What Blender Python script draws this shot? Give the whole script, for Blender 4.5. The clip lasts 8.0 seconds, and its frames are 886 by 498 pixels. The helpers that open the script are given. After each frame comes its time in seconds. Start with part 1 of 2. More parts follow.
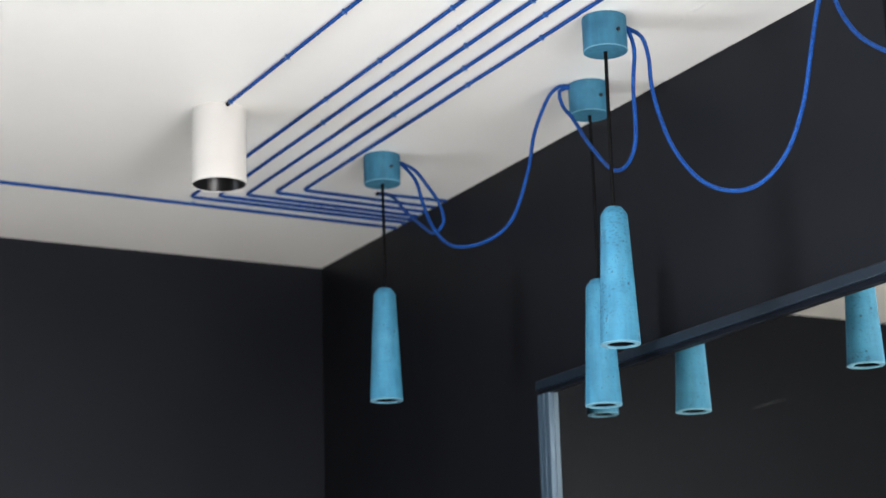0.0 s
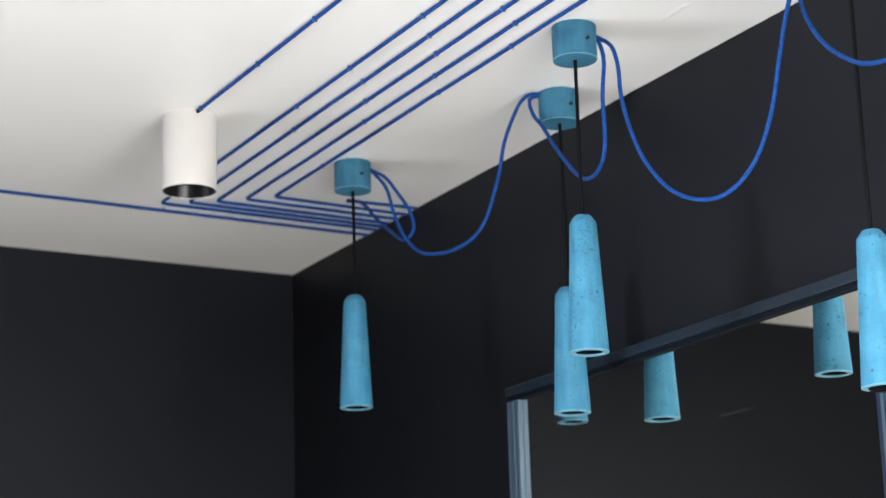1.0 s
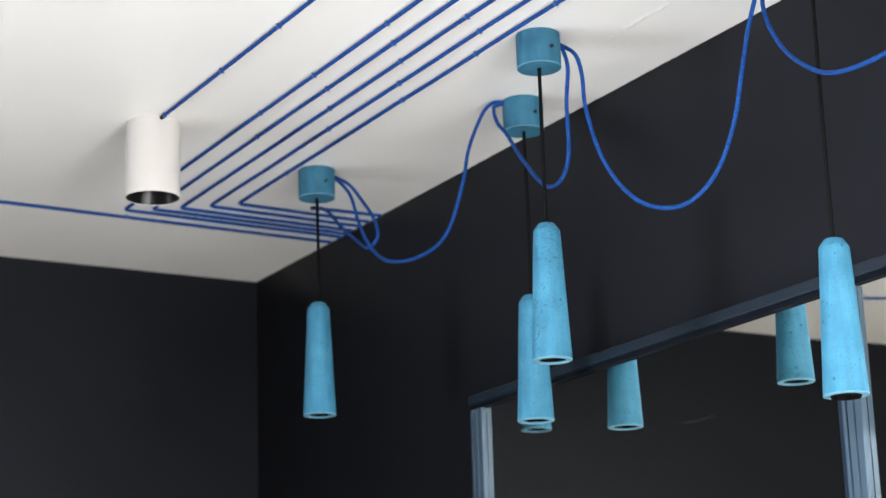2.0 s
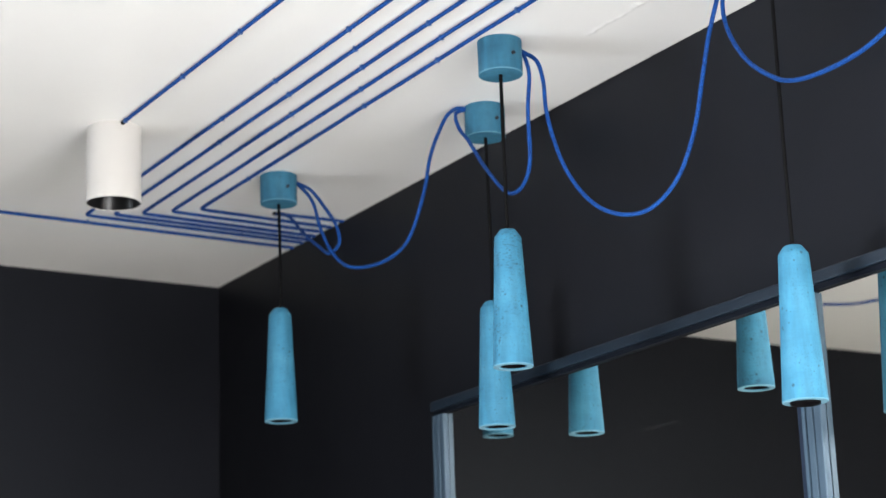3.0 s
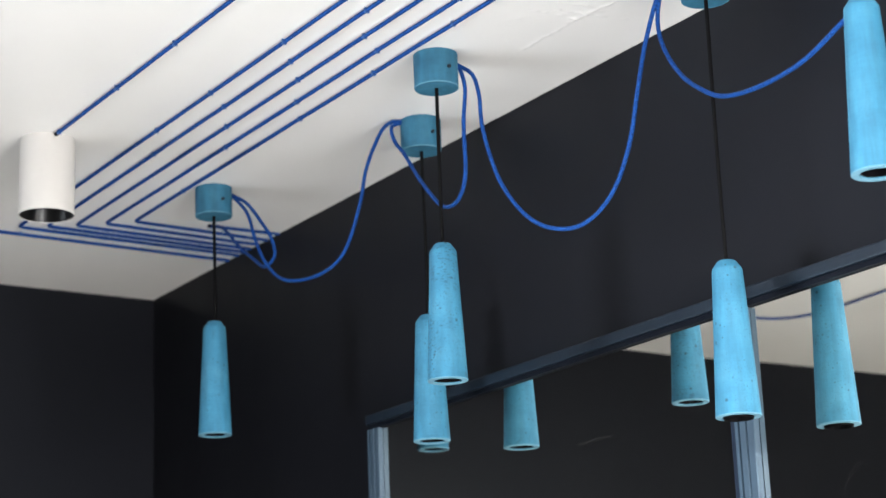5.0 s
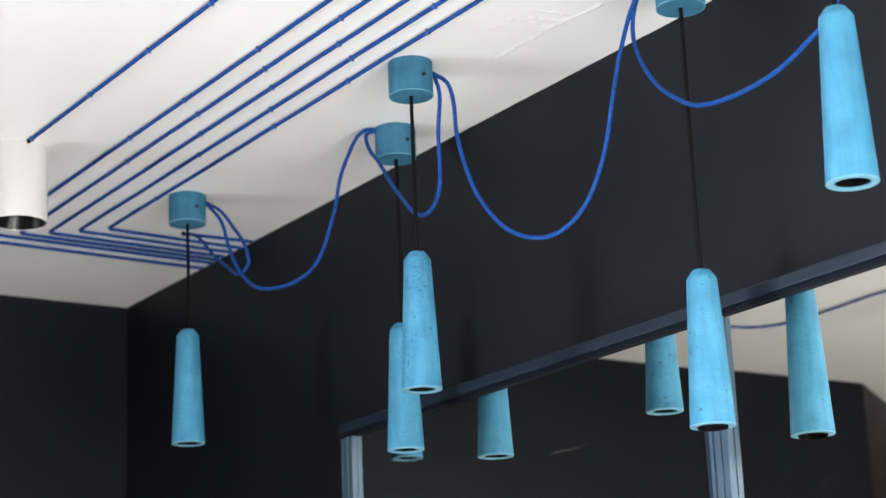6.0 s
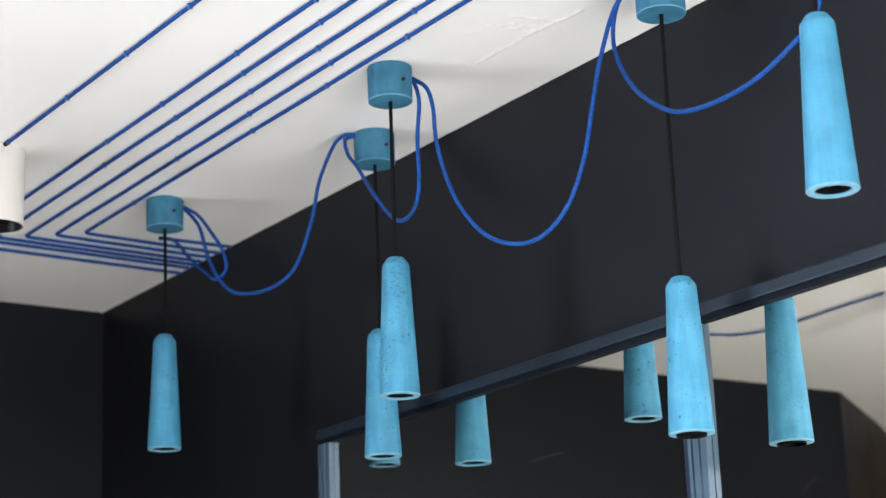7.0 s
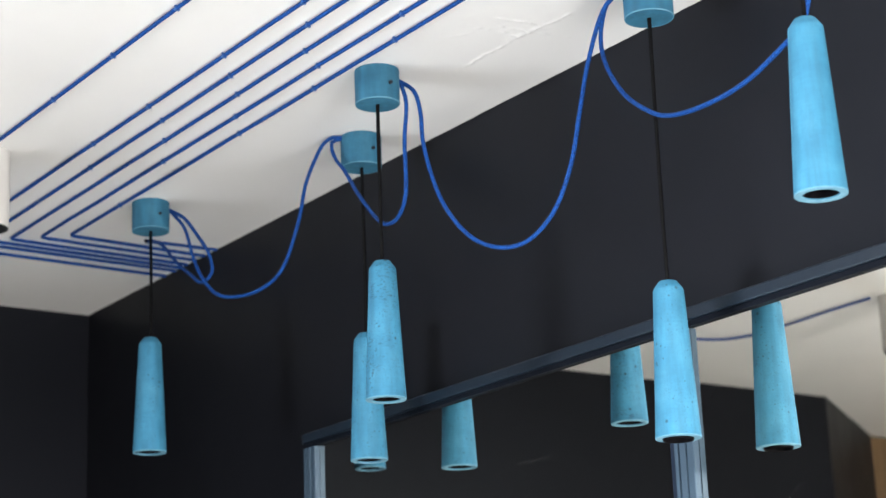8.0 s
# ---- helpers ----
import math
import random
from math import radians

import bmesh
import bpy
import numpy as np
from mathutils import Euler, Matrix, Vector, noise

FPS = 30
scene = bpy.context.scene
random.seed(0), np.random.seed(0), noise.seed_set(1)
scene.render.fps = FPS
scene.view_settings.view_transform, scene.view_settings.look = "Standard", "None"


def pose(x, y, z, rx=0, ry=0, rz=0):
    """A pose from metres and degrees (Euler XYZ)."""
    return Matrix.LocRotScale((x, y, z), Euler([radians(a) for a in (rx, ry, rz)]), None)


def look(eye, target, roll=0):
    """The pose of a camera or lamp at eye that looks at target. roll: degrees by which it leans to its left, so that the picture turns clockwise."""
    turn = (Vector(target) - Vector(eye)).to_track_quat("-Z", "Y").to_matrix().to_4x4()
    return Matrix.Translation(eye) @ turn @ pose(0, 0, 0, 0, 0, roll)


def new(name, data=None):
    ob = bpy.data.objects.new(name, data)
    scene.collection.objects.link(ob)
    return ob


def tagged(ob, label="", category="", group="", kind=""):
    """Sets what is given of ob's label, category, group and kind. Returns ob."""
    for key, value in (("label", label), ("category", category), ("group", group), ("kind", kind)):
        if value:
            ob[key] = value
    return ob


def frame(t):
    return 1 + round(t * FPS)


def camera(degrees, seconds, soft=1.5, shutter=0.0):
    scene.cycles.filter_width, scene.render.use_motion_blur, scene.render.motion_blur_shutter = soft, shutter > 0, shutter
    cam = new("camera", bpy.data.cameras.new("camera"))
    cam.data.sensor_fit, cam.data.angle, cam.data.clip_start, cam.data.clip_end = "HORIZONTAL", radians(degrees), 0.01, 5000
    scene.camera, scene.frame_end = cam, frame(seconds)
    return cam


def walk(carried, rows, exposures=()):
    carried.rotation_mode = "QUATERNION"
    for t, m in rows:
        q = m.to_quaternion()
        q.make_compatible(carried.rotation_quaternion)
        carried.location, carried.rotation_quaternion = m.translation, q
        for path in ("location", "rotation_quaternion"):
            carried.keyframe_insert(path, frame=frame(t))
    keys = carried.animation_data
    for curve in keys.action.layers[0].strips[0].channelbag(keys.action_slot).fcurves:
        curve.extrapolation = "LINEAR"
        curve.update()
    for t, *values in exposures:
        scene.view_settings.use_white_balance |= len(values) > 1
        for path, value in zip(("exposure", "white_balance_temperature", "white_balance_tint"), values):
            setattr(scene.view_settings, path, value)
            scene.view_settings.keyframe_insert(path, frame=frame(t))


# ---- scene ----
# Corner of a room: mirror wall on the plane x = 0, back wall on y = 0, ceiling at 2.7 m.
cam = camera(25.74, 8.0, soft=1.5)
cam.data.dof.use_dof = True
cam.data.dof.focus_distance = 3.05
cam.data.dof.aperture_fstop = 6.3
PATH = [
    (0, pose(-2.1090, -4.6055, 1.4351, 104.534, 1.585, -27.887)),
    (0.5, pose(-2.1057, -4.6054, 1.4389, 104.589, 1.641, -28.268)),
    (1, pose(-2.1046, -4.6150, 1.4372, 104.675, 1.595, -28.677)),
    (2.5, pose(-2.0980, -4.6166, 1.4383, 104.935, 1.817, -30.215)),
    (3, pose(-2.0957, -4.6198, 1.4399, 104.974, 1.899, -30.718)),
    (3.5, pose(-2.0932, -4.6173, 1.4420, 105.025, 2.005, -31.232)),
    (4, pose(-2.0889, -4.6176, 1.4434, 105.088, 2.032, -31.669)),
    (4.5, pose(-2.0882, -4.6186, 1.4433, 105.174, 2.108, -32.108)),
    (6, pose(-2.0807, -4.6115, 1.4486, 105.458, 2.252, -33.257)),
    (6.5, pose(-2.0789, -4.6059, 1.4496, 105.548, 2.246, -33.640)),
    (7, pose(-2.0752, -4.6002, 1.4505, 105.629, 2.148, -33.971)),
    (7.5, pose(-2.0743, -4.5942, 1.4518, 105.682, 2.160, -34.253)),
    (8, pose(-2.0735, -4.5930, 1.4510, 105.738, 2.100, -34.435)),
]

walk(cam, PATH)

CEIL = 2.7
GLASS_X = -0.028

# ---- world and light ----
world = bpy.data.worlds.new("sky")
scene.world = world
world.use_nodes = True
sky = world.node_tree.nodes.new("ShaderNodeTexSky")
sky.sky_type = "NISHITA"
sky.sun_disc = False
sky.sun_elevation = radians(40)
sky.sun_rotation = radians(150)
world.node_tree.links.new(sky.outputs[0], world.node_tree.nodes["Background"].inputs[0])
world.node_tree.nodes["Background"].inputs[1].default_value = 0.12
scene.view_settings.exposure = 0.26


def added_light(name, m, w, h, power, colour):
    lamp = bpy.data.lights.new(name, "AREA")
    lamp.shape = "RECTANGLE"
    lamp.size, lamp.size_y = w, h
    lamp.energy = power
    lamp.color = colour
    ob = new(name, lamp)
    ob.matrix_world = m
    return ob


# overhead lamp, unseen, added to light the floor so it bounces up
added_light("added_overhead_light", look((-2.8, -4.4, 2.78), (-2.8, -4.39, 0)), 2.0, 2.0, 312, (1.0, 0.98, 0.955))
# unseen front lamp, added to brighten the lamp shades from the front
added_light("added_front_light", look((-0.8, -6.06, 1.05), (-0.8, -2.0, 1.05)), 1.3, 1.3, 160, (0.99, 0.985, 0.985))
# unseen side lamp, added with narrow spread to brighten the mirror wall's near end
side = added_light("added_side_light", look((-5.95, -0.75, 0.95), (0, -3.5, 2.2)), 2.7, 1.5, 36, (0.84, 0.91, 1.0))
side.data.spread = radians(48)


# ---- materials ----
def material(name, colour, rough=0.6, metal=0.0):
    m = bpy.data.materials.new(name)
    m.use_nodes = True
    b = m.node_tree.nodes["Principled BSDF"]
    b.inputs["Base Color"].default_value = (*colour, 1)
    b.inputs["Roughness"].default_value = rough
    b.inputs["Metallic"].default_value = metal
    return m


def node(m, kind, **values):
    n = m.node_tree.nodes.new(kind)
    for k, v in values.items():
        n.inputs[k.replace("_", " ")].default_value = v
    return n


def link(m, a, b):
    m.node_tree.links.new(a, b)


def coords(m, vary=False):
    """Object coordinates; with vary, shifted from thing to thing."""
    tc = m.node_tree.nodes.new("ShaderNodeTexCoord")
    if not vary:
        return tc.outputs["Object"]
    info = m.node_tree.nodes.new("ShaderNodeObjectInfo")
    mul = m.node_tree.nodes.new("ShaderNodeVectorMath")
    mul.operation = "SCALE"
    mul.inputs[0].default_value = (7.3, 3.1, 5.7)
    link(m, info.outputs["Random"], mul.inputs["Scale"])
    add = m.node_tree.nodes.new("ShaderNodeVectorMath")
    link(m, tc.outputs["Object"], add.inputs[0])
    link(m, mul.outputs[0], add.inputs[1])
    return add.outputs[0]


def noise_tex(m, co, scale, detail=4.0, rough=0.55):
    n = node(m, "ShaderNodeTexNoise", Scale=scale, Detail=detail, Roughness=rough)
    link(m, co, n.inputs["Vector"])
    return n.outputs["Fac"]


def ramp(m, fac, stops):
    r = m.node_tree.nodes.new("ShaderNodeValToRGB")
    els = r.color_ramp.elements
    while len(els) < len(stops):
        els.new(0.5)
    for e, (p, c) in zip(els, stops):
        e.position = p
        e.color = (*c, 1) if len(c) == 3 else c
    link(m, fac, r.inputs[0])
    return r.outputs[0]


def bump(m, height, strength, distance):
    b = node(m, "ShaderNodeBump", Strength=strength, Distance=distance)
    link(m, height, b.inputs["Height"])
    bsdf = m.node_tree.nodes["Principled BSDF"]
    if bsdf.inputs["Normal"].links:
        link(m, bsdf.inputs["Normal"].links[0].from_socket, b.inputs["Normal"])
    link(m, b.outputs[0], bsdf.inputs["Normal"])


def grey(v):
    return (v, v, v)


def mixed(m, a, b, fac, mode="MULTIPLY"):
    x = m.node_tree.nodes.new("ShaderNodeMix")
    x.data_type = "RGBA"
    x.blend_type = mode
    x.inputs[0].default_value = 1.0
    if fac is not None:
        link(m, fac, x.inputs[0])
    for src, k in ((a, 6), (b, 7)):
        if isinstance(src, tuple):
            x.inputs[k].default_value = (*src, 1)
        else:
            link(m, src, x.inputs[k])
    return x.outputs[2]


def set_colour(m, out):
    link(m, out, m.node_tree.nodes["Principled BSDF"].inputs["Base Color"])


def set_rough(m, out):
    link(m, out, m.node_tree.nodes["Principled BSDF"].inputs["Roughness"])


def paint(name, low, high, rough, bump_mm=0.25, cloud=1.3, gloss=0.5):
    """Rolled wall paint: faint clouds, fine roller grain."""
    m = material(name, high, rough)
    m.node_tree.nodes["Principled BSDF"].inputs["Specular IOR Level"].default_value = gloss
    co = coords(m)
    set_colour(m, ramp(m, noise_tex(m, co, cloud, 5), [(0.3, low), (0.7, high)]))
    set_rough(m, ramp(m, noise_tex(m, co, 3.0, 3), [(0.3, grey(rough - 0.06)), (0.7, grey(rough + 0.06))]))
    bump(m, noise_tex(m, co, 260, 3), 0.35, bump_mm / 1000)
    bump(m, noise_tex(m, co, 5, 3), 0.3, 0.002)
    return m


def concrete_paint(name, tone=1.0, pitted=1.0, ribbed=0.0):
    """Pigmented concrete; tone scales its depth of colour, pitted the open pores, ribbed the marks of the mould's rings."""
    m = material(name, (0.1, 0.4, 0.6), 0.75)
    co = coords(m, True)
    base = ramp(m, noise_tex(m, co, 22, 6, 0.6), [(0.25, (0.023 * tone, 0.170 * tone, 0.292 * tone)), (0.5, (0.036 * tone, 0.220 * tone, 0.362 * tone)), (0.75, (0.060 * tone, 0.272 * tone, 0.425 * tone))])
    streak = m.node_tree.nodes.new("ShaderNodeMapping")
    streak.inputs["Scale"].default_value = (1, 1, 14)
    link(m, co, streak.inputs["Vector"])
    rings = noise_tex(m, streak.outputs[0], 24, 3)
    runs = m.node_tree.nodes.new("ShaderNodeMapping")
    runs.inputs["Scale"].default_value = (1, 1, 0.12)
    link(m, co, runs.inputs["Vector"])
    base = mixed(m, base, ramp(m, noise_tex(m, runs.outputs[0], 70, 3), [(0.35, grey(0.86)), (0.65, grey(1.1))]), None)
    base = mixed(m, base, ramp(m, rings, [(0.3, grey(0.96)), (0.7, grey(1.03))]), None)
    # air bubbles left by the mould
    patches = ramp(m, noise_tex(m, co, 11, 3), [(0.42, grey(0.12)), (0.56, grey(1))])
    pores = None
    for scale, r0, keep, clustered in ((42, 0.085, 0.45, False), (95, 0.12, 0.72, False), (170, 0.17, 0.8, True)):
        v = node(m, "ShaderNodeTexVoronoi", Scale=scale)
        link(m, co, v.inputs["Vector"])
        dots = ramp(m, v.outputs["Distance"], [(r0, grey(1)), (r0 + 0.05, grey(0))])
        sep = m.node_tree.nodes.new("ShaderNodeSeparateColor")
        link(m, v.outputs["Color"], sep.inputs[0])
        one = mixed(m, dots, ramp(m, sep.outputs[0], [(keep, grey(0)), (keep + 0.01, grey(1))]), None)
        one = mixed(m, one, patches, None) if clustered else one
        pores = one if pores is None else mixed(m, pores, one, None, "LIGHTEN")
    pores = mixed(m, pores, grey(pitted), None)
    if ribbed:
        layers = m.node_tree.nodes.new("ShaderNodeMapping")
        layers.inputs["Scale"].default_value = (1, 1, 2.6)
        link(m, co, layers.inputs["Vector"])
        chips = ramp(m, noise_tex(m, layers.outputs[0], 120, 3), [(0.54, grey(0)), (0.62, grey(ribbed))])
        chips = mixed(m, chips, ramp(m, noise_tex(m, co, 17, 2), [(0.46, grey(0.0)), (0.56, grey(1))]), None)
        base = mixed(m, base, mixed(m, base, grey(0.62), None), chips, "MIX")
        bump(m, chips, 0.6, -0.0006)
    fine = ramp(m, noise_tex(m, co, 330, 2), [(0.58, grey(1)), (0.70, grey(1 - 0.35 * pitted))])
    base = mixed(m, base, fine, patches)
    set_colour(m, mixed(m, base, (0.010, 0.05, 0.075), pores, "MIX"))
    bump(m, noise_tex(m, co, 420, 4), 0.35, 0.0006)
    bump(m, rings, 0.12, 0.0004)
    return m


def textile(name, low, high):
    """Woven cable sleeve: fine braid and a little fluff."""
    m = material(name, high, 0.7)
    m.node_tree.nodes["Principled BSDF"].inputs["Specular IOR Level"].default_value = 0.2
    co = coords(m)
    set_colour(m, ramp(m, noise_tex(m, co, 380, 2), [(0.36, low), (0.6, high)]))
    v = node(m, "ShaderNodeTexVoronoi", Scale=900)
    link(m, co, v.inputs["Vector"])
    bump(m, v.outputs["Distance"], 0.5, 0.0006)
    return m


CEILING_PAINT = paint("white_ceiling_paint", (0.76, 0.75, 0.73), (0.81, 0.80, 0.785), 0.42)
DARK_PAINT = paint("anthracite_wall_paint", (0.0070, 0.0073, 0.0096), (0.0094, 0.0098, 0.0128), 0.42, gloss=0.13)
DARK_PAINT.node_tree.nodes["Principled BSDF"].inputs["Specular Tint"].default_value = (0.80, 0.89, 1.0, 1)
PLAIN_PAINT = paint("pale_wall_paint", (0.62, 0.61, 0.59), (0.68, 0.67, 0.65), 0.6)
CONCRETE = concrete_paint("cyan_pigmented_concrete", 0.81, 0.75)
SMOOTH_CONCRETE = concrete_paint("smooth_cyan_concrete", 0.80, 0.12)
RIBBED_CONCRETE = concrete_paint("ribbed_cyan_concrete", 0.81, 0.9, 0.9)
# the lamps' concrete again, at a darker tone and less pitted
CANOPY = concrete_paint("darker_cyan_concrete", 0.62, 0.25)
RIM = paint("paler_concrete", (0.082, 0.225, 0.315), (0.122, 0.285, 0.38), 0.8, 0.4, 60)
BLUE = textile("blue_textile_cable", (0.002, 0.022, 0.115), (0.005, 0.070, 0.305))
BLACK_CORD = textile("black_textile_cord", (0.003, 0.003, 0.0035), (0.007, 0.007, 0.0075))
CLIP = material("blue_plastic_clip", (0.03, 0.10, 0.29), 0.4)
WHITE_METAL = paint("white_powder_coat", (0.545, 0.525, 0.50), (0.585, 0.565, 0.54), 0.5, 0.1, 9, gloss=0.3)
BLACK_REFLECTOR = material("black_anodised_reflector", (0.004, 0.004, 0.0045), 0.3, 0.0)
SOCKET = material("bakelite_and_hollow_shadow", (0.0025, 0.0022, 0.003), 0.5)
SOCKET.node_tree.nodes["Principled BSDF"].inputs["Specular IOR Level"].default_value = 0.06
SCREW = material("dark_steel_screw", (0.02, 0.022, 0.03), 0.4, 0.6)
RAIL = material("slate_blue_aluminium", (0.005, 0.0125, 0.0235), 0.42, 0.25)
UNDERSIDE = material("rail_underside_dark", (0.0035, 0.005, 0.009), 0.5)
STILE = material("pale_satin_aluminium", (0.055, 0.092, 0.132), 0.38, 0.35)
SHADED_STILE = material("shaded_rear_aluminium", (0.010, 0.018, 0.036), 0.45, 0.0)
SHADED_STILE.node_tree.nodes["Principled BSDF"].inputs["Specular IOR Level"].default_value = 0.2
MIRROR = material("mirror_silvering", (0.89, 0.88, 0.825), 0.012, 1.0)
FLOOR = paint("pale_floor", (0.46, 0.45, 0.43), (0.53, 0.52, 0.50), 0.5, 0.3, 4)
OAK = material("honey_oak_veneer", (0.4, 0.24, 0.12), 0.5)
oak_co = coords(OAK)
oak_map = OAK.node_tree.nodes.new("ShaderNodeMapping")
oak_map.inputs["Scale"].default_value = (14, 14, 0.8)
link(OAK, oak_co, oak_map.inputs["Vector"])
set_colour(OAK, ramp(OAK, noise_tex(OAK, oak_map.outputs[0], 3, 6), [(0.3, (0.12, 0.072, 0.034)), (0.7, (0.20, 0.125, 0.062))]))
UNDERSIDE.node_tree.nodes["Principled BSDF"].inputs["Specular IOR Level"].default_value = 0.08
BLACK_REFLECTOR.node_tree.nodes["Principled BSDF"].inputs["Specular IOR Level"].default_value = 0.3
BLACK_CORD.node_tree.nodes["Principled BSDF"].inputs["Specular IOR Level"].default_value = 0.05
for metal_like in (RAIL, STILE, SHADED_STILE):
    brushed = metal_like.node_tree.nodes.new("ShaderNodeMapping")
    brushed.inputs["Scale"].default_value = (90, 90, 1.5)
    link(metal_like, coords(metal_like), brushed.inputs["Vector"])
    set_rough(metal_like, ramp(metal_like, noise_tex(metal_like, brushed.outputs[0], 6, 3), [(0.3, grey(0.32)), (0.7, grey(0.5))]))


# ---- mesh helpers ----
def mesh_object(name, verts, faces, mat, parent=None, smooth=False):
    me = bpy.data.meshes.new(name)
    me.from_pydata(verts, [], faces)
    me.materials.append(mat)
    if smooth:
        for f in me.polygons:
            f.use_smooth = True
    me.update()
    ob = new(name, me)
    ob.parent = parent
    return ob


def part(name, bm, mat, parent=None, label="", smooth=False):
    bmesh.ops.recalc_face_normals(bm, faces=bm.faces[:])
    me = bpy.data.meshes.new(name)
    bm.to_mesh(me)
    bm.free()
    me.materials.append(mat)
    if smooth:
        for f in me.polygons:
            f.use_smooth = True
        me.set_sharp_from_angle(angle=radians(38))
    ob = new(name, me)
    ob.parent = parent
    if label:
        ob["label"] = label
    return ob


def box(bm, lo, hi, bevel=0.0):
    r = bmesh.ops.create_cube(bm, size=1.0)
    for v in r["verts"]:
        v.co = Vector([(a + b) / 2 + c * (b - a) for a, b, c in zip(lo, hi, v.co)])
    if bevel:
        edges = list({e for v in r["verts"] for e in v.link_edges})
        bmesh.ops.bevel(bm, geom=edges, offset=bevel, segments=2, affect="EDGES", profile=0.5)


def boxed(name, lo, hi, mat, parent=None, bevel=0.0, label=""):
    bm = bmesh.new()
    box(bm, lo, hi, bevel)
    return part(name, bm, mat, parent, label)


def lathe(profile, n=48):
    """A closed turned body from (radius, height) pairs; radius 0 closes an end."""
    bm = bmesh.new()
    rings = []
    for r, z in profile:
        if r == 0:
            rings.append([bm.verts.new((0, 0, z))])
        else:
            rings.append([bm.verts.new((r * math.cos(2 * math.pi * k / n), r * math.sin(2 * math.pi * k / n), z)) for k in range(n)])
    for a, b in zip(rings, rings[1:]):
        for k in range(n):
            j = (k + 1) % n
            quad = [a[k % len(a)], a[j % len(a)], b[j % len(b)], b[k % len(b)]]
            quad = list(dict.fromkeys(quad))
            if len(quad) > 2:
                bm.faces.new(quad)
    return bm


def smooth_path(points, step=0.012):
    """Centripetal spline through a few support points, evenly stepped."""
    pts = [Vector(p) for p in points]
    pts = [pts[0] * 2 - pts[1]] + pts + [pts[-1] * 2 - pts[-2]]
    out = []
    for p0, p1, p2, p3 in zip(pts, pts[1:], pts[2:], pts[3:]):
        t0 = 0.0
        t1 = t0 + max((p1 - p0).length, 1e-5) ** 0.5
        t2 = t1 + max((p2 - p1).length, 1e-5) ** 0.5
        t3 = t2 + max((p3 - p2).length, 1e-5) ** 0.5
        n = max(2, int((p2 - p1).length / step))
        for k in range(n):
            t = t1 + (t2 - t1) * k / n
            a1 = p0 * ((t1 - t) / (t1 - t0)) + p1 * ((t - t0) / (t1 - t0))
            a2 = p1 * ((t2 - t) / (t2 - t1)) + p2 * ((t - t1) / (t2 - t1))
            a3 = p2 * ((t3 - t) / (t3 - t2)) + p3 * ((t - t2) / (t3 - t2))
            b1 = a1 * ((t2 - t) / (t2 - t0)) + a2 * ((t - t0) / (t2 - t0))
            b2 = a2 * ((t3 - t) / (t3 - t1)) + a3 * ((t - t1) / (t3 - t1))
            out.append(b1 * ((t2 - t) / (t2 - t1)) + b2 * ((t - t1) / (t2 - t1)))
    out.append(pts[-2])
    return out


def tube(name, path, radius, mat, parent=None, label="", sides=10):
    bm = bmesh.new()
    side = None
    rings = []
    for k, p in enumerate(path):
        d = (path[min(k + 1, len(path) - 1)] - path[max(k - 1, 0)]).normalized()
        if side is None:
            side = d.orthogonal().normalized()
        side = (side - d * side.dot(d)).normalized()
        up = d.cross(side)
        rings.append([bm.verts.new(p + radius * (math.cos(2 * math.pi * j / sides) * side + math.sin(2 * math.pi * j / sides) * up)) for j in range(sides)])
    for a, b in zip(rings, rings[1:]):
        for j in range(sides):
            bm.faces.new((a[j], a[(j + 1) % sides], b[(j + 1) % sides], b[j]))
    bm.faces.new(rings[0])
    bm.faces.new(rings[-1])
    return part(name, bm, mat, parent, label, smooth=True)


# ---- the room ----
LEFT_X, FRONT_Y, DEEP_Y = -5.2, -6.0, 0.49
BEND_X, PANEL_X = -2.77, -3.505     # the dark wall turns back here and meets the oak panelling


def structure(ob, label):
    return tagged(ob, label, kind="structure")


structure(boxed("floor", (LEFT_X - 0.2, FRONT_Y - 0.2, -0.15), (0.2, 0.9, 0), FLOOR), "pale smooth floor of the room")


def wall(name, outline, mat, label):
    """An upright wall from its outline on the floor."""
    n = len(outline)
    top = CEIL + 0.02
    return structure(mesh_object(name, [(x, y, 0) for x, y in outline] + [(x, y, top) for x, y in outline],
                                 [tuple(range(n - 1, -1, -1)), tuple(range(n, 2 * n))] + [(k, (k + 1) % n, (k + 1) % n + n, k + n) for k in range(n)], mat), label)


wall("wall_back", [(0.15, 0), (0.15, 0.15), (BEND_X - 0.05, 0.15), (PANEL_X - 0.09, DEEP_Y + 0.12), (PANEL_X, DEEP_Y), (BEND_X, 0)], DARK_PAINT,
     "matt anthracite painted wall that turns back at its end")
wall("wall_mirror", [(0, FRONT_Y), (0.15, FRONT_Y), (0.15, 0), (0, 0)], DARK_PAINT, "matt anthracite painted wall behind the mirrors")
wall("wall_deep", [(LEFT_X, DEEP_Y + 0.03), (PANEL_X - 0.03, DEEP_Y + 0.03), (PANEL_X - 0.09, DEEP_Y + 0.15), (LEFT_X, DEEP_Y + 0.15)], PLAIN_PAINT, "plain wall behind the oak panelling")


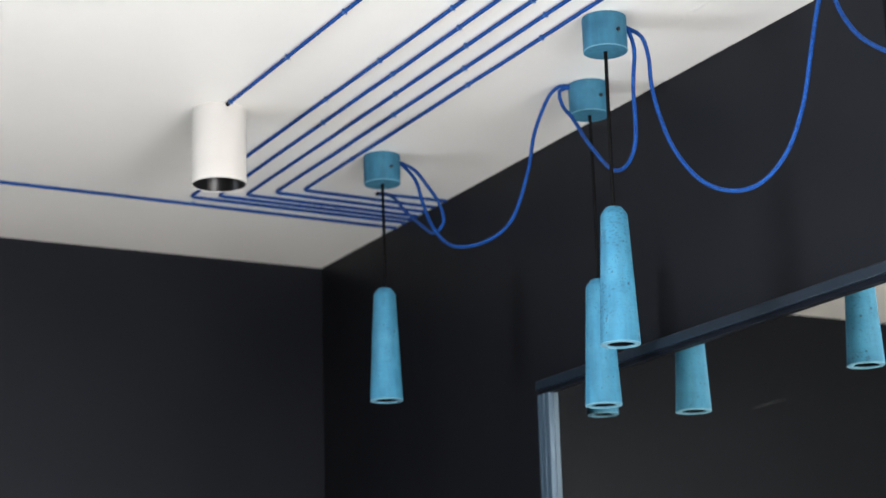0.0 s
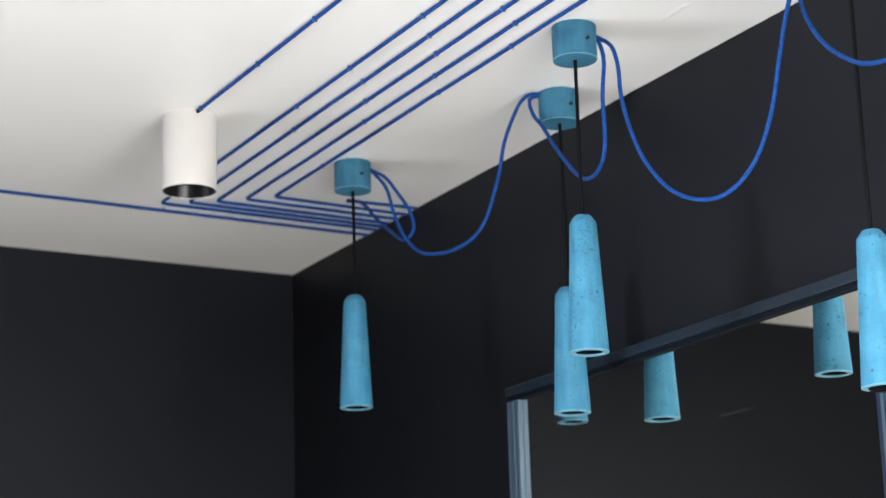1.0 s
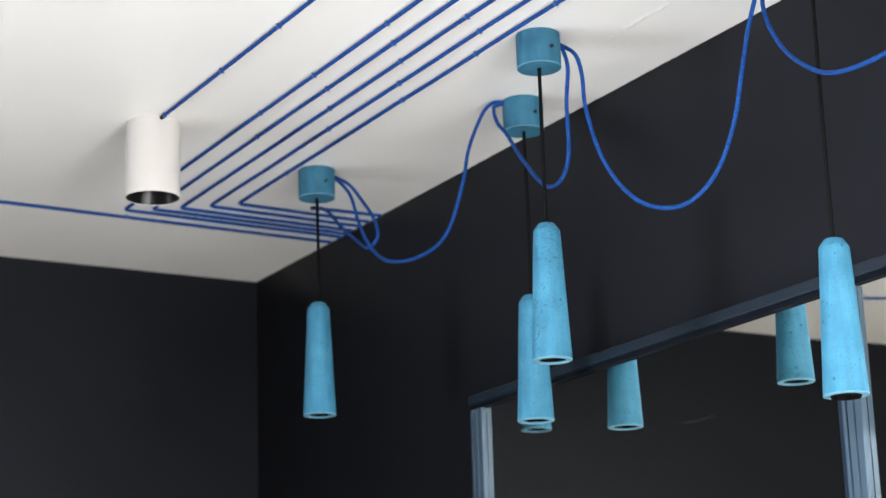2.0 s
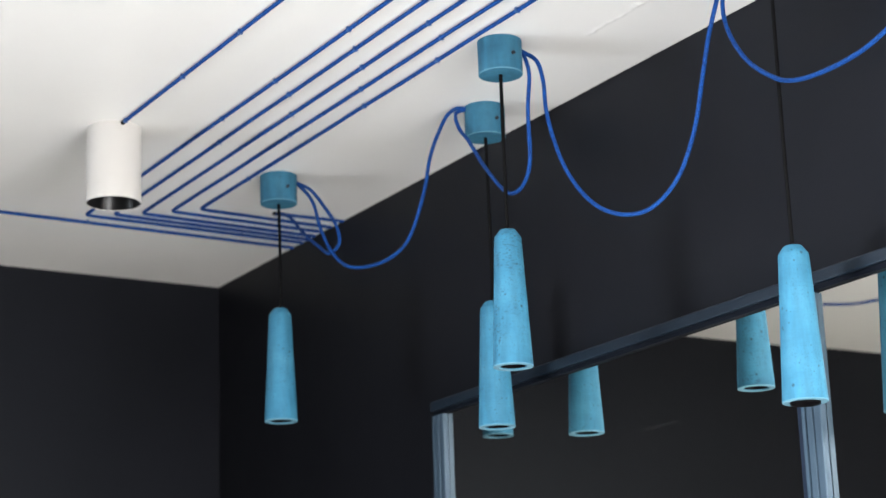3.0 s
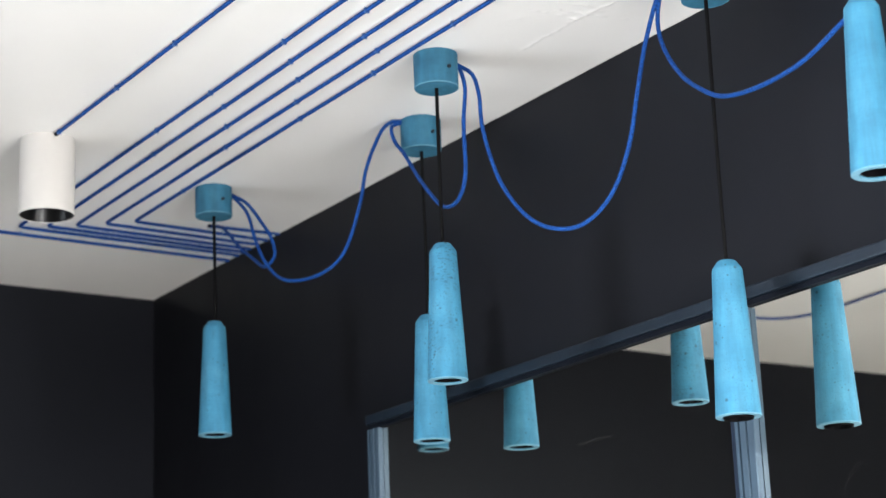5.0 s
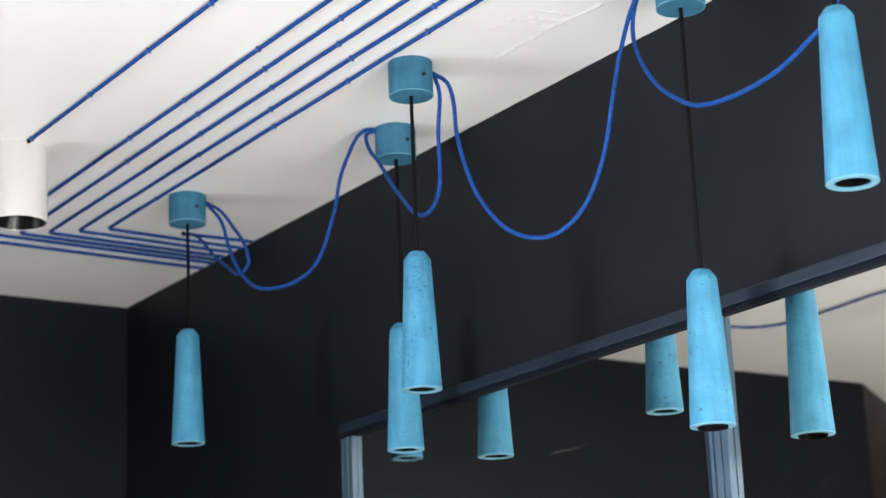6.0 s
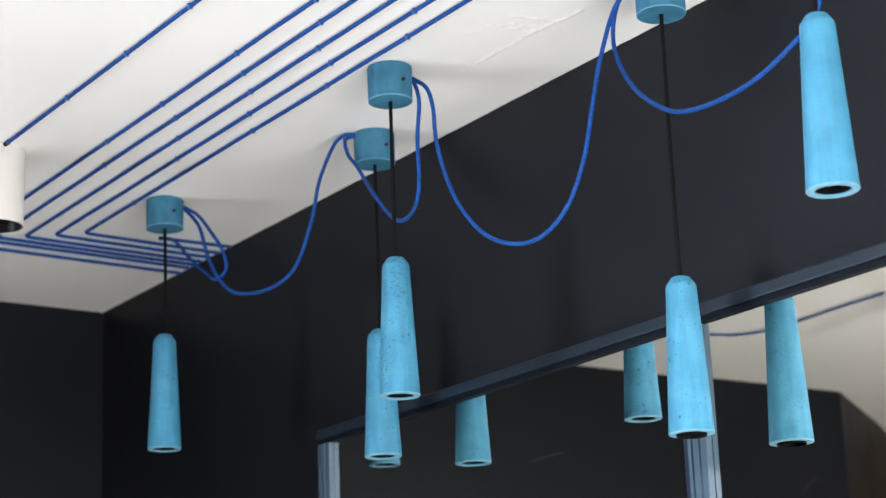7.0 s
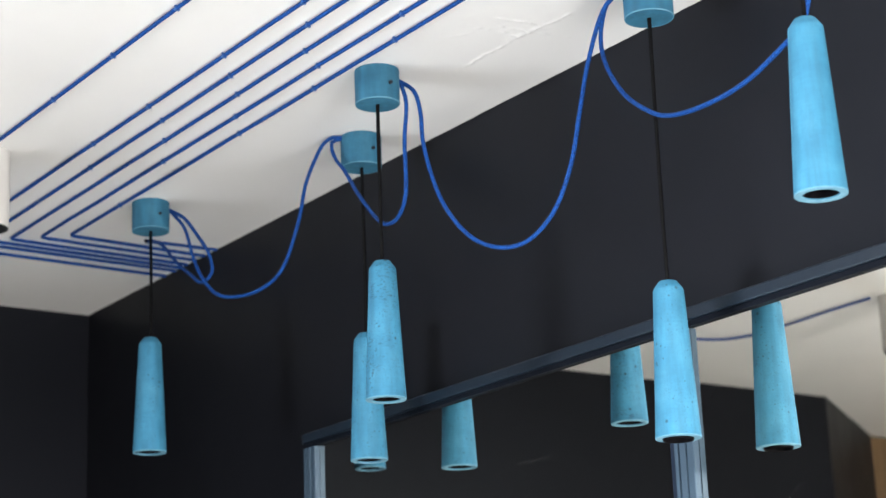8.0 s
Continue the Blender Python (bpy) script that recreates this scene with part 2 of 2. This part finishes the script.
def wall_with_opening(name, axis, at, thick, a0, a1, w0, w1, z0, z1, label):
    bm = bmesh.new()
    for lo, hi in (((a0, 0), (w0, CEIL)), ((w1, 0), (a1, CEIL)), ((w0, 0), (w1, z0)), ((w0, z1), (w1, CEIL))):
        if axis == "x":
            box(bm, (at - thick, lo[0], lo[1]), (at, hi[0], hi[1]))
        else:
            box(bm, (lo[0], at - thick, lo[1]), (hi[0], at, hi[1]))
    return structure(part(name, bm, DARK_PAINT), label)


# unseen walls, dark to curb reflections in the back wall, openings added for lamps
wall_with_opening("wall_left", "x", LEFT_X, 0.15, FRONT_Y, DEEP_Y, -2.45, 0.35, 0.2, 2.1, "unseen dark side wall with an added opening")
wall_with_opening("wall_front", "y", FRONT_Y, 0.15, LEFT_X - 0.15, 0.15, -1.5, -0.1, 0.35, 1.75, "unseen dark end wall with an added opening")

# ceiling with fine plaster wrinkles by the lamps
WRINKLES = [(-0.170, -1.80, -0.170, -1.95, 0.0016, 0.005), (-0.172, -1.93, -0.174, -2.14, 0.0030, 0.005), (-0.174, -2.11, -0.158, -2.26, 0.0034, 0.006),
            (-0.268, -2.131, -0.168, -2.134, 0.0040, 0.006), (-0.225, -2.150, -0.150, -2.160, 0.0032, 0.006), (-0.166, -2.160, -0.095, -2.167, 0.0030, 0.005),
            (-0.190, -2.10, -0.150, -2.20, 0.0020, 0.009), (-0.250, -2.180, -0.160, -2.190, 0.0026, 0.005), (-0.158, -2.24, -0.190, -2.50, 0.0020, 0.006),
            (-0.30, -2.02, -0.235, -2.135, 0.0014, 0.006)]


def plaster(x, y):
    """Height of the wrinkles that the filler left under the paint."""
    edge = min(x + 0.38, -0.015 - x, y + 2.66, -1.71 - y) / 0.06
    if edge <= 0:
        return 0.0
    total = 0.0
    for x0, y0, x1, y1, height, width in WRINKLES:
        dx, dy = x1 - x0, y1 - y0
        t = ((x - x0) * dx + (y - y0) * dy) / (dx * dx + dy * dy)
        if not -0.1 < t < 1.1:
            continue
        bend = noise.noise(Vector((t * 3.1, x0 * 9, 2.0))) * 0.006 + noise.noise(Vector((t * 13, y0 * 9, 4.0))) * 0.003
        off = ((x - x0) * dy - (y - y0) * dx) / math.hypot(dx, dy) + bend
        fade = max(0.0, min(1.0, (t + 0.1) * 6, (1.1 - t) * 6))
        rough = 0.25 + 0.7 * noise.noise(Vector((x * 14, y * 14, 3.0))) + 0.8 * noise.noise(Vector((x * 60, y * 60, 6.0)))
        total += 0.7 * height * fade * max(0.0, rough) * math.exp(-((off / (0.7 * width)) ** 2))
    swell = noise.noise(Vector((x * 6, y * 6, 9.0))) * 0.0006
    return -min(1.0, edge) * (total + swell)


verts, faces = [], []
xs = [-0.38 + 0.0025 * k for k in range(147)]
ys = [-2.66 + 0.0025 * k for k in range(381)]
for x in xs:
    for y in ys:
        verts.append((x, y, CEIL + plaster(x, y)))
for a in range(len(xs) - 1):
    for b in range(len(ys) - 1):
        k = a * len(ys) + b
        faces.append((k, k + 1, k + len(ys) + 1, k + len(ys)))


def quad(x0, x1, y0, y1, z0=CEIL, z1=CEIL):
    k = len(verts)
    verts.extend([(x0, y0, z0), (x0, y1, z0), (x1, y1, z1), (x1, y0, z1)])
    faces.append((k, k + 1, k + 2, k + 3))


# an added opening for the unseen overhead lamp, behind and above the walk
HOLE_X0, HOLE_X1, HOLE_Y0, HOLE_Y1 = -3.9, -1.7, -5.5, -3.3
quad(LEFT_X - 0.15, HOLE_X0, FRONT_Y - 0.15, 0.9)
quad(HOLE_X1, xs[0], FRONT_Y - 0.15, 0.9)
quad(HOLE_X0, HOLE_X1, FRONT_Y - 0.15, HOLE_Y0)
quad(HOLE_X0, HOLE_X1, HOLE_Y1, 0.9)
quad(xs[-1], 0.15, FRONT_Y - 0.15, 0.9)
quad(xs[0], xs[-1], FRONT_Y - 0.15, ys[0])
quad(xs[0], xs[-1], ys[-1], 0.9)
for a, b in ((LEFT_X - 0.15, HOLE_X0), (HOLE_X1, 0.15)):
    quad(a, b, FRONT_Y - 0.15, 0.9, CEIL + 0.12, CEIL + 0.12)
for a, b in ((FRONT_Y - 0.15, HOLE_Y0), (HOLE_Y1, 0.9)):
    quad(HOLE_X0, HOLE_X1, a, b, CEIL + 0.12, CEIL + 0.12)
for (ax, ay), (bx, by) in (((HOLE_X0, HOLE_Y0), (HOLE_X1, HOLE_Y0)), ((HOLE_X1, HOLE_Y0), (HOLE_X1, HOLE_Y1)), ((HOLE_X1, HOLE_Y1), (HOLE_X0, HOLE_Y1)), ((HOLE_X0, HOLE_Y1), (HOLE_X0, HOLE_Y0))):
    k = len(verts)
    verts.extend([(ax, ay, CEIL), (bx, by, CEIL), (bx, by, CEIL + 0.12), (ax, ay, CEIL + 0.12)])
    faces.append((k, k + 1, k + 2, k + 3))
structure(mesh_object("ceiling", verts, faces, CEILING_PAINT, smooth=True), "white painted plaster ceiling with fine wrinkles")

# the dark paint's ragged edge against the ceiling
verts, faces = [], []
for k in range(1601):
    y = -0.003 - 0.0025 * k
    w = 0.0012 + 0.0016 * abs(noise.noise(Vector((y * 21, 0.3, 0)))) + 0.0012 * max(0.0, noise.noise(Vector((y * 130, 7.3, 0))))
    verts.extend([(-0.0002, y, CEIL - 0.0006), (-w, y, CEIL - 0.0006), (-w, y, CEIL - 0.0001), (-0.0002, y, CEIL - 0.0030)])
for k in range(1600):
    a = 4 * k
    faces.extend([(a, a + 1, a + 5, a + 4), (a + 1, a + 2, a + 6, a + 5), (a + 3, a, a + 4, a + 7)])
mesh_object("paint_edge", verts, faces, DARK_PAINT, bpy.data.objects["wall_mirror"])

# ---- mirrors ----
RAIL_Z = 2.153
mirrors = tagged(new("wall_mirror_unit"), "tall mirror in a slate blue aluminium frame on dark wall", "mirror")
mirrors.location = (GLASS_X, -1.16, 0)


def local(name, lo, hi, mat, parent=mirrors, bevel=0.0, label=""):
    o = Vector(mirrors.location)
    return boxed(name, tuple(Vector(lo) - o), tuple(Vector(hi) - o), mat, parent, bevel, label)


Y0, Y1, Y2 = -1.16, -2.305, -3.52
for a, b in ((Y0, Y1), (Y1 - 0.045, Y2)):
    pane = local("mirror_pane", (GLASS_X, b, 0.06), (-0.006, a, RAIL_Z + 0.01), MIRROR, label="silvered mirror glass")
    if a != Y0:
        # hangs a touch out of plumb
        pane.matrix_basis = pose(0, 0, RAIL_Z) @ pose(0, 0, 0, 0, -0.1, 0) @ pose(0, 0, -RAIL_Z)
local("top_rail", (GLASS_X - 0.014, Y2, RAIL_Z + 0.009), (-0.003, Y0 + 0.003, RAIL_Z + 0.030), RAIL, bevel=0.003, label="slate blue aluminium rail")
# dark strip: the rail's underside and its reflection in the glass, put into colour
local("rail_underside", (GLASS_X - 0.008, Y2, RAIL_Z), (GLASS_X - 0.0005, Y0, RAIL_Z + 0.0085), UNDERSIDE)
local("bottom_rail", (GLASS_X - 0.014, Y2, 0.0), (-0.003, Y0, 0.06), RAIL, bevel=0.003)
for y in (Y0, Y1 - 0.001, Y2 + 0.046):
    # grooved aluminium section
    section = [(0, 0.0), (-0.0105, 0.0), (-0.012, -0.0015), (-0.012, -0.0085), (-0.0075, -0.0095), (-0.0075, -0.0125), (-0.012, -0.0135), (-0.012, -0.026), (-0.0085, -0.0275), (-0.0085, -0.0295), (-0.012, -0.031), (-0.012, -0.0445), (-0.0105, -0.046), (0, -0.046)]
    n = len(section)
    verts = [(GLASS_X - 0.0005 + x - mirrors.location.x, y + dy - mirrors.location.y, z) for z in (0.061, RAIL_Z - 0.001) for x, dy in section]
    bm = bmesh.new()
    made = [bm.verts.new(v) for v in verts]
    bm.faces.new(made[:n])
    bm.faces.new(made[n:])
    for k in range(n):
        bm.faces.new((made[k], made[(k + 1) % n], made[(k + 1) % n + n], made[k + n]))
    part("stile", bm, STILE, mirrors, "pale satin aluminium upright")
# rear door's upright, with the shade it stands in put into its colour
local("dark_profile", (GLASS_X - 0.006, Y1, 0.061), (GLASS_X - 0.0005, Y1 + 0.015, RAIL_Z - 0.001), SHADED_STILE, bevel=0.002)


SMEAR = material("dried_smear", (0.30, 0.29, 0.27), 0.6)
SMEAR.node_tree.nodes["Principled BSDF"].inputs["Alpha"].default_value = 0.011
local("smear", (GLASS_X - 0.0012, -1.973, 2.004), (GLASS_X - 0.0006, -1.876, 2.010), SMEAR, label="pale dried smear on the glass")


FAINT_SMEAR = material("faint_smear", (0.30, 0.29, 0.27), 0.6)
FAINT_SMEAR.node_tree.nodes["Principled BSDF"].inputs["Alpha"].default_value = 0.004


def smear(points, width):
    """A thin curved streak left on the glass, along (y, z) points."""
    line = smooth_path([(GLASS_X - 0.0009, y, z) for y, z in points], 0.004)
    verts, faces = [], []
    for k, p in enumerate(line):
        d = (line[min(k + 1, len(line) - 1)] - line[max(k - 1, 0)]).normalized()
        side = Vector((0, -d.z, d.y)) * width * (0.35 + 0.65 * math.sin(math.pi * (k + 0.5) / len(line)))
        for x, sgn in ((-0.0003, -1), (-0.0003, 1), (0.0003, 1), (0.0003, -1)):
            verts.append(tuple(p + Vector((x, 0, 0)) + sgn * side - mirrors.location))
    for k in range(len(line) - 1):
        for j in range(4):
            faces.append((4 * k + j, 4 * k + (j + 1) % 4, 4 * k + 4 + (j + 1) % 4, 4 * k + 4 + j))
    mesh_object("smear", verts, faces, FAINT_SMEAR, mirrors)["label"] = "faint curved smear on the glass"


smear([(-2.386, 2.030), (-2.390, 2.037), (-2.400, 2.043)], 0.0025)
smear([(-2.578, 1.868), (-2.561, 1.870), (-2.549, 1.863), (-2.540, 1.853), (-2.529, 1.840), (-2.522, 1.829)], 0.0036)


# ---- lamps ----
SHADE_H, CANOPY_H = 0.245, 0.064


def pendant(x, y, z, label, shade_mat, drop=0.0):
    """Concrete pendant: canopy on the ceiling, cord, tapered hollow shade."""
    base = tagged(new("pendant_lamp"), label, "pendant lamp", "concrete pendant lamps")
    base.location = (x, y, CEIL)
    can = part("canopy", lathe([(0, 0), (0.0395, 0), (0.0402, -0.002), (0.0398, -CANOPY_H + 0.0015), (0.0385, -CANOPY_H), (0.0045, -CANOPY_H), (0.0045, -CANOPY_H + 0.01), (0, -CANOPY_H + 0.01)]), CANOPY, base, smooth=True)
    screw = part("set_screw", lathe([(0, 0.0015), (0.0014, 0.0015), (0.0014, 0), (0.0032, 0), (0.0034, 0.0006), (0.0034, 0.004), (0, 0.004)], 16), SCREW, can)
    screw.matrix_basis = pose(0.0395 * math.cos(-1.53), 0.0395 * math.sin(-1.53), -0.034, 90, 0, 2.3)
    # thin paler ring along the canopy's lower edge
    part("worn_edge", lathe([(0.0392, -CANOPY_H + 0.0016), (0.0401, -CANOPY_H + 0.0016), (0.0397, -CANOPY_H + 0.0002), (0.0386, -CANOPY_H - 0.0003), (0.0382, -CANOPY_H + 0.0004), (0.0392, -CANOPY_H + 0.0016)]), RIM, can, "paler lower edge", smooth=True)
    z0 = z - CEIL
    h = SHADE_H
    part("shade", lathe([(0.0045, h), (0.0134, h), (0.0144, h - 0.0006), (0.0153, h - 0.0016), (0.0226, h - 0.0120), (0.0234, h - 0.0138), (0.0239, h - 0.0162),
                         (0.0270, h - 0.08), (0.0300, h - 0.14), (0.0328, h - 0.2), (0.0350, 0.002), (0.0242, 0.002), (0.0240, 0.05),
                         (0.018, h - 0.05), (0.0045, h - 0.03), (0.0045, h)]), shade_mat, base, smooth=True).location = (0, 0, z0)
    # paler ring round the bottom of the lamp
    part("rim", lathe([(0.0242, 0.002), (0.0350, 0.002), (0.03505, 0.0009), (0.0343, 0.0), (0.0247, 0.0), (0.0242, 0.0008), (0.0242, 0.002)]), RIM, base, "paler concrete rim", smooth=True).location = (0, 0, z0)
    # holder whose near-black tube also stands in for shadow in the hollow
    part("lamp_holder", lathe([(0, 0.075), (0.0200, 0.075), (0.0215, 0.03), (0.0222, 0.0030), (0.0232, 0.0025), (0.0234, 0.01), (0.0228, 0.08), (0, 0.085)], 32), SOCKET, base, smooth=True).location = (0, 0, z0 - drop)
    sway = random.uniform(-0.002, 0.002)
    cord = smooth_path([(0, 0, -CANOPY_H + 0.008), (sway, -sway, z0 / 2), (0, 0, z0 + h - 0.02)], 0.03)
    tube("cord", cord, 0.0034, BLACK_CORD, base, "thin black textile cord")
    return base


LAMPS = [(-0.299, -0.973, 2.157, CONCRETE, 0.0, "tapered cyan concrete pendant lamp on a thin black cord"),
         (-0.131, -1.555, 2.059, CONCRETE, 0.0, "tapered cyan concrete pendant lamp on a long black cord"),
         (-0.297, -1.873, 2.102, RIBBED_CONCRETE, 0.0, "cyan concrete pendant lamp with faint mould rings and pores"),
         (-0.131, -2.421, 1.955, CONCRETE, 0.0055, "low-hanging cyan concrete pendant lamp with small pores"),
         (-0.293, -2.909, 2.180, SMOOTH_CONCRETE, 0.0, "smooth cyan concrete pendant lamp on a short black cord")]
for x, y, z, shade_mat, drop, label in LAMPS:
    pendant(x, y, z, label, shade_mat, drop)


def spot(x, y, label):
    base = tagged(new("ceiling_spot"), label, "spotlight")
    base.location = (x, y, CEIL)
    h = 0.156
    part("housing", lathe([(0, 0), (0.0545, 0), (0.0545, -h + 0.0006), (0.0541, -h), (0.0532, -h), (0.0528, -h + 0.003), (0.0528, -0.02), (0, -0.02)], 64), WHITE_METAL, base, smooth=True)
    part("reflector", lathe([(0.0526, -h + 0.0015), (0.050, -h + 0.012), (0.042, -h + 0.045), (0.030, -h + 0.075), (0, -h + 0.075), (0, -h + 0.079), (0.034, -h + 0.079), (0.0526, -h + 0.02)], 48), BLACK_REFLECTOR, base, "black reflector inside the white tube", smooth=True)
    return base


for x in (-0.737, -1.915):
    spot(x, -1.122, "white cylindrical ceiling spotlight with a black reflector")

# ---- blue cables ----
R_CABLE = 0.0037
CZ = CEIL - R_CABLE - 0.001
group = "blue cables along the ceiling"


def clip_mesh():
    bm = bmesh.new()
    box(bm, (-0.0045, -0.0022, -0.0088), (0.0045, 0.0022, 0.001), 0.001)
    bmesh.ops.recalc_face_normals(bm, faces=bm.faces[:])
    me = bpy.data.meshes.new("clip")
    bm.to_mesh(me)
    bm.free()
    me.materials.append(CLIP)
    return me


CLIP_MESH = clip_mesh()


def clip(parent, x, y, turn):
    ob = new("clip", CLIP_MESH)
    ob.parent = parent
    ob.matrix_basis = pose(x, y, CEIL - 0.0005, 0, 0, turn)


def corner_path(x, y_bend, y_far, x_end):
    r = 0.014
    pts = [Vector((x, y_far, CZ)), Vector((x, y_bend - r, CZ))]
    n = 24
    line = [Vector((x + random.uniform(-1, 1) * 0.0008, y_far + (y_bend - r - y_far) * k / n, CZ)) for k in range(n)]
    arc = [Vector((x + r - r * math.cos(a), y_bend - r + r * math.sin(a), CZ)) for a in [math.pi / 2 * k / 6 for k in range(7)]]
    end = [Vector((x + r + (x_end - x - r) * k / 8, y_bend + 0.0018 * k + random.uniform(-1, 1) * 0.0008, CZ)) for k in range(1, 9)]
    return line + arc + end


RUNS = [(-0.575, -0.529, (-1.284, -1.526, -1.818)), (-0.519, -0.561, (-1.147, -1.469, -1.738)), (-0.463, -0.594, (-1.367, -1.661, -1.905)),
        (-0.408, -0.636, (-1.251, -1.554, -1.855)), (-0.356, -0.680, (-0.941, -1.472, -1.754))]
for x, yb, fixed in RUNS:
    c = tagged(tube("ceiling_cable", corner_path(x, yb, -4.3, -0.008), R_CABLE, BLUE), "blue textile cable clipped along the ceiling and round a corner", "cable", group)
    for y in fixed + tuple(fixed[-1] - 0.27 * j for j in range(1, 8)):
        clip(c, x, y, 0)
c = tagged(tube("ceiling_cable", [Vector((-0.742 + 0.003 * (3.12 - 0.13 * k), -4.3 + 0.13 * k, CZ)) for k in range(25)], R_CABLE, BLUE), "blue textile cable running to the white spotlight", "cable", group)
for y in (-1.195, -1.475, -1.725, -1.965, -2.22, -2.47, -2.74):
    clip(c, -0.742 - 0.003 * (1.18 + y), y, 0)
c = tagged(tube("ceiling_cable", smooth_path([(-1.848, -1.08, CZ), (-1.85, -0.93, CZ), (-1.862, -0.76, CZ), (-1.858, -0.60, CZ), (-1.82, -0.53, CZ), (-1.74, -0.497, CZ), (-1.5, -0.49, CZ),
                                              (-1.01, -0.481, CZ), (-0.745, -0.477, CZ), (-0.32, -0.469, CZ), (-0.008, -0.462, CZ)]), R_CABLE, BLUE), "blue textile cable crossing the ceiling to a white spotlight", "cable", group)
for x in (-1.5, -0.55):
    clip(c, x, -0.478, 90)
tagged(tube("ceiling_cable", smooth_path([(-0.008, -0.725, CZ), (-0.1, -0.722, CZ), (-0.18, -0.718, CZ)]), R_CABLE, BLUE), "short blue textile cable end on the ceiling", "cable", group)

for c, at, d in ((bpy.data.objects["ceiling_cable.005"], (-0.742, -1.196, CZ), (0, 0.017, 0)), (bpy.data.objects["ceiling_cable.007"], (-0.176, -0.7182, CZ), (-0.012, 0, 0))):
    tube("end_sleeve", [Vector(at), Vector(at) + Vector(d)], R_CABLE + 0.0008, BLACK_CORD, c, "short black end sleeve")

# swags from lamp to lamp
SWAGS = [
    [(-0.180, -0.718, 2.694), (-0.194, -0.784, 2.676), (-0.203, -0.847, 2.645), (-0.212, -0.907, 2.603), (-0.227, -1.012, 2.542), (-0.240, -1.103, 2.501), (-0.234, -1.128, 2.516), (-0.236, -1.120, 2.555), (-0.246, -1.080, 2.611), (-0.254, -1.041, 2.654), (-0.263, -0.992, 2.684)],
    [(-0.263, -0.990, 2.684), (-0.254, -1.044, 2.63), (-0.250, -1.071, 2.566), (-0.244, -1.104, 2.508), (-0.234, -1.163, 2.458), (-0.214, -1.283, 2.442), (-0.201, -1.356, 2.467), (-0.191, -1.413, 2.559), (-0.188, -1.435, 2.624), (-0.187, -1.472, 2.668), (-0.192, -1.518, 2.689), (-0.186, -1.540, 2.694), (-0.168, -1.546, 2.6945)],
    [(-0.168, -1.546, 2.693), (-0.188, -1.538, 2.684), (-0.185, -1.542, 2.655), (-0.188, -1.580, 2.617), (-0.206, -1.668, 2.532), (-0.228, -1.778, 2.45), (-0.253, -1.866, 2.44), (-0.261, -1.899, 2.466), (-0.264, -1.906, 2.568), (-0.264, -1.915, 2.632), (-0.260, -1.892, 2.680)],
    [(-0.260, -1.889, 2.682), (-0.251, -1.921, 2.655), (-0.249, -1.936, 2.613), (-0.248, -1.941, 2.549), (-0.241, -1.982, 2.434), (-0.230, -2.050, 2.353), (-0.219, -2.119, 2.320), (-0.210, -2.176, 2.318), (-0.201, -2.234, 2.350), (-0.194, -2.278, 2.419), (-0.189, -2.307, 2.516), (-0.184, -2.328, 2.588), (-0.175, -2.37, 2.670), (-0.165, -2.408, 2.684)],
    [(-0.165, -2.410, 2.684), (-0.160, -2.356, 2.682), (-0.155, -2.329, 2.645), (-0.156, -2.331, 2.598), (-0.164, -2.381, 2.519), (-0.177, -2.459, 2.458), (-0.185, -2.506, 2.435), (-0.200, -2.598, 2.417), (-0.220, -2.716, 2.414), (-0.235, -2.809, 2.433), (-0.243, -2.858, 2.449), (-0.255, -2.90, 2.55), (-0.262, -2.90, 2.682)],
]
for pts in SWAGS:
    tagged(tube("hanging_cable", smooth_path(pts), R_CABLE, BLUE, sides=12), "blue textile cable hanging in a loose loop between lamps", "cable", "hanging blue cables")

# ---- seen in the mirror ----
panelling = tagged(new("wall_panelling"), "honey oak panelling on the wall beyond the dark corner", "wall panel")
panelling.location = (PANEL_X, DEEP_Y, 0)
for k in range(4):
    boxed("board", (-0.42 * (k + 1) + 0.004, 0.002, 0.0), (-0.42 * k - 0.004, 0.028, CEIL - 0.004), OAK, panelling, 0.002)
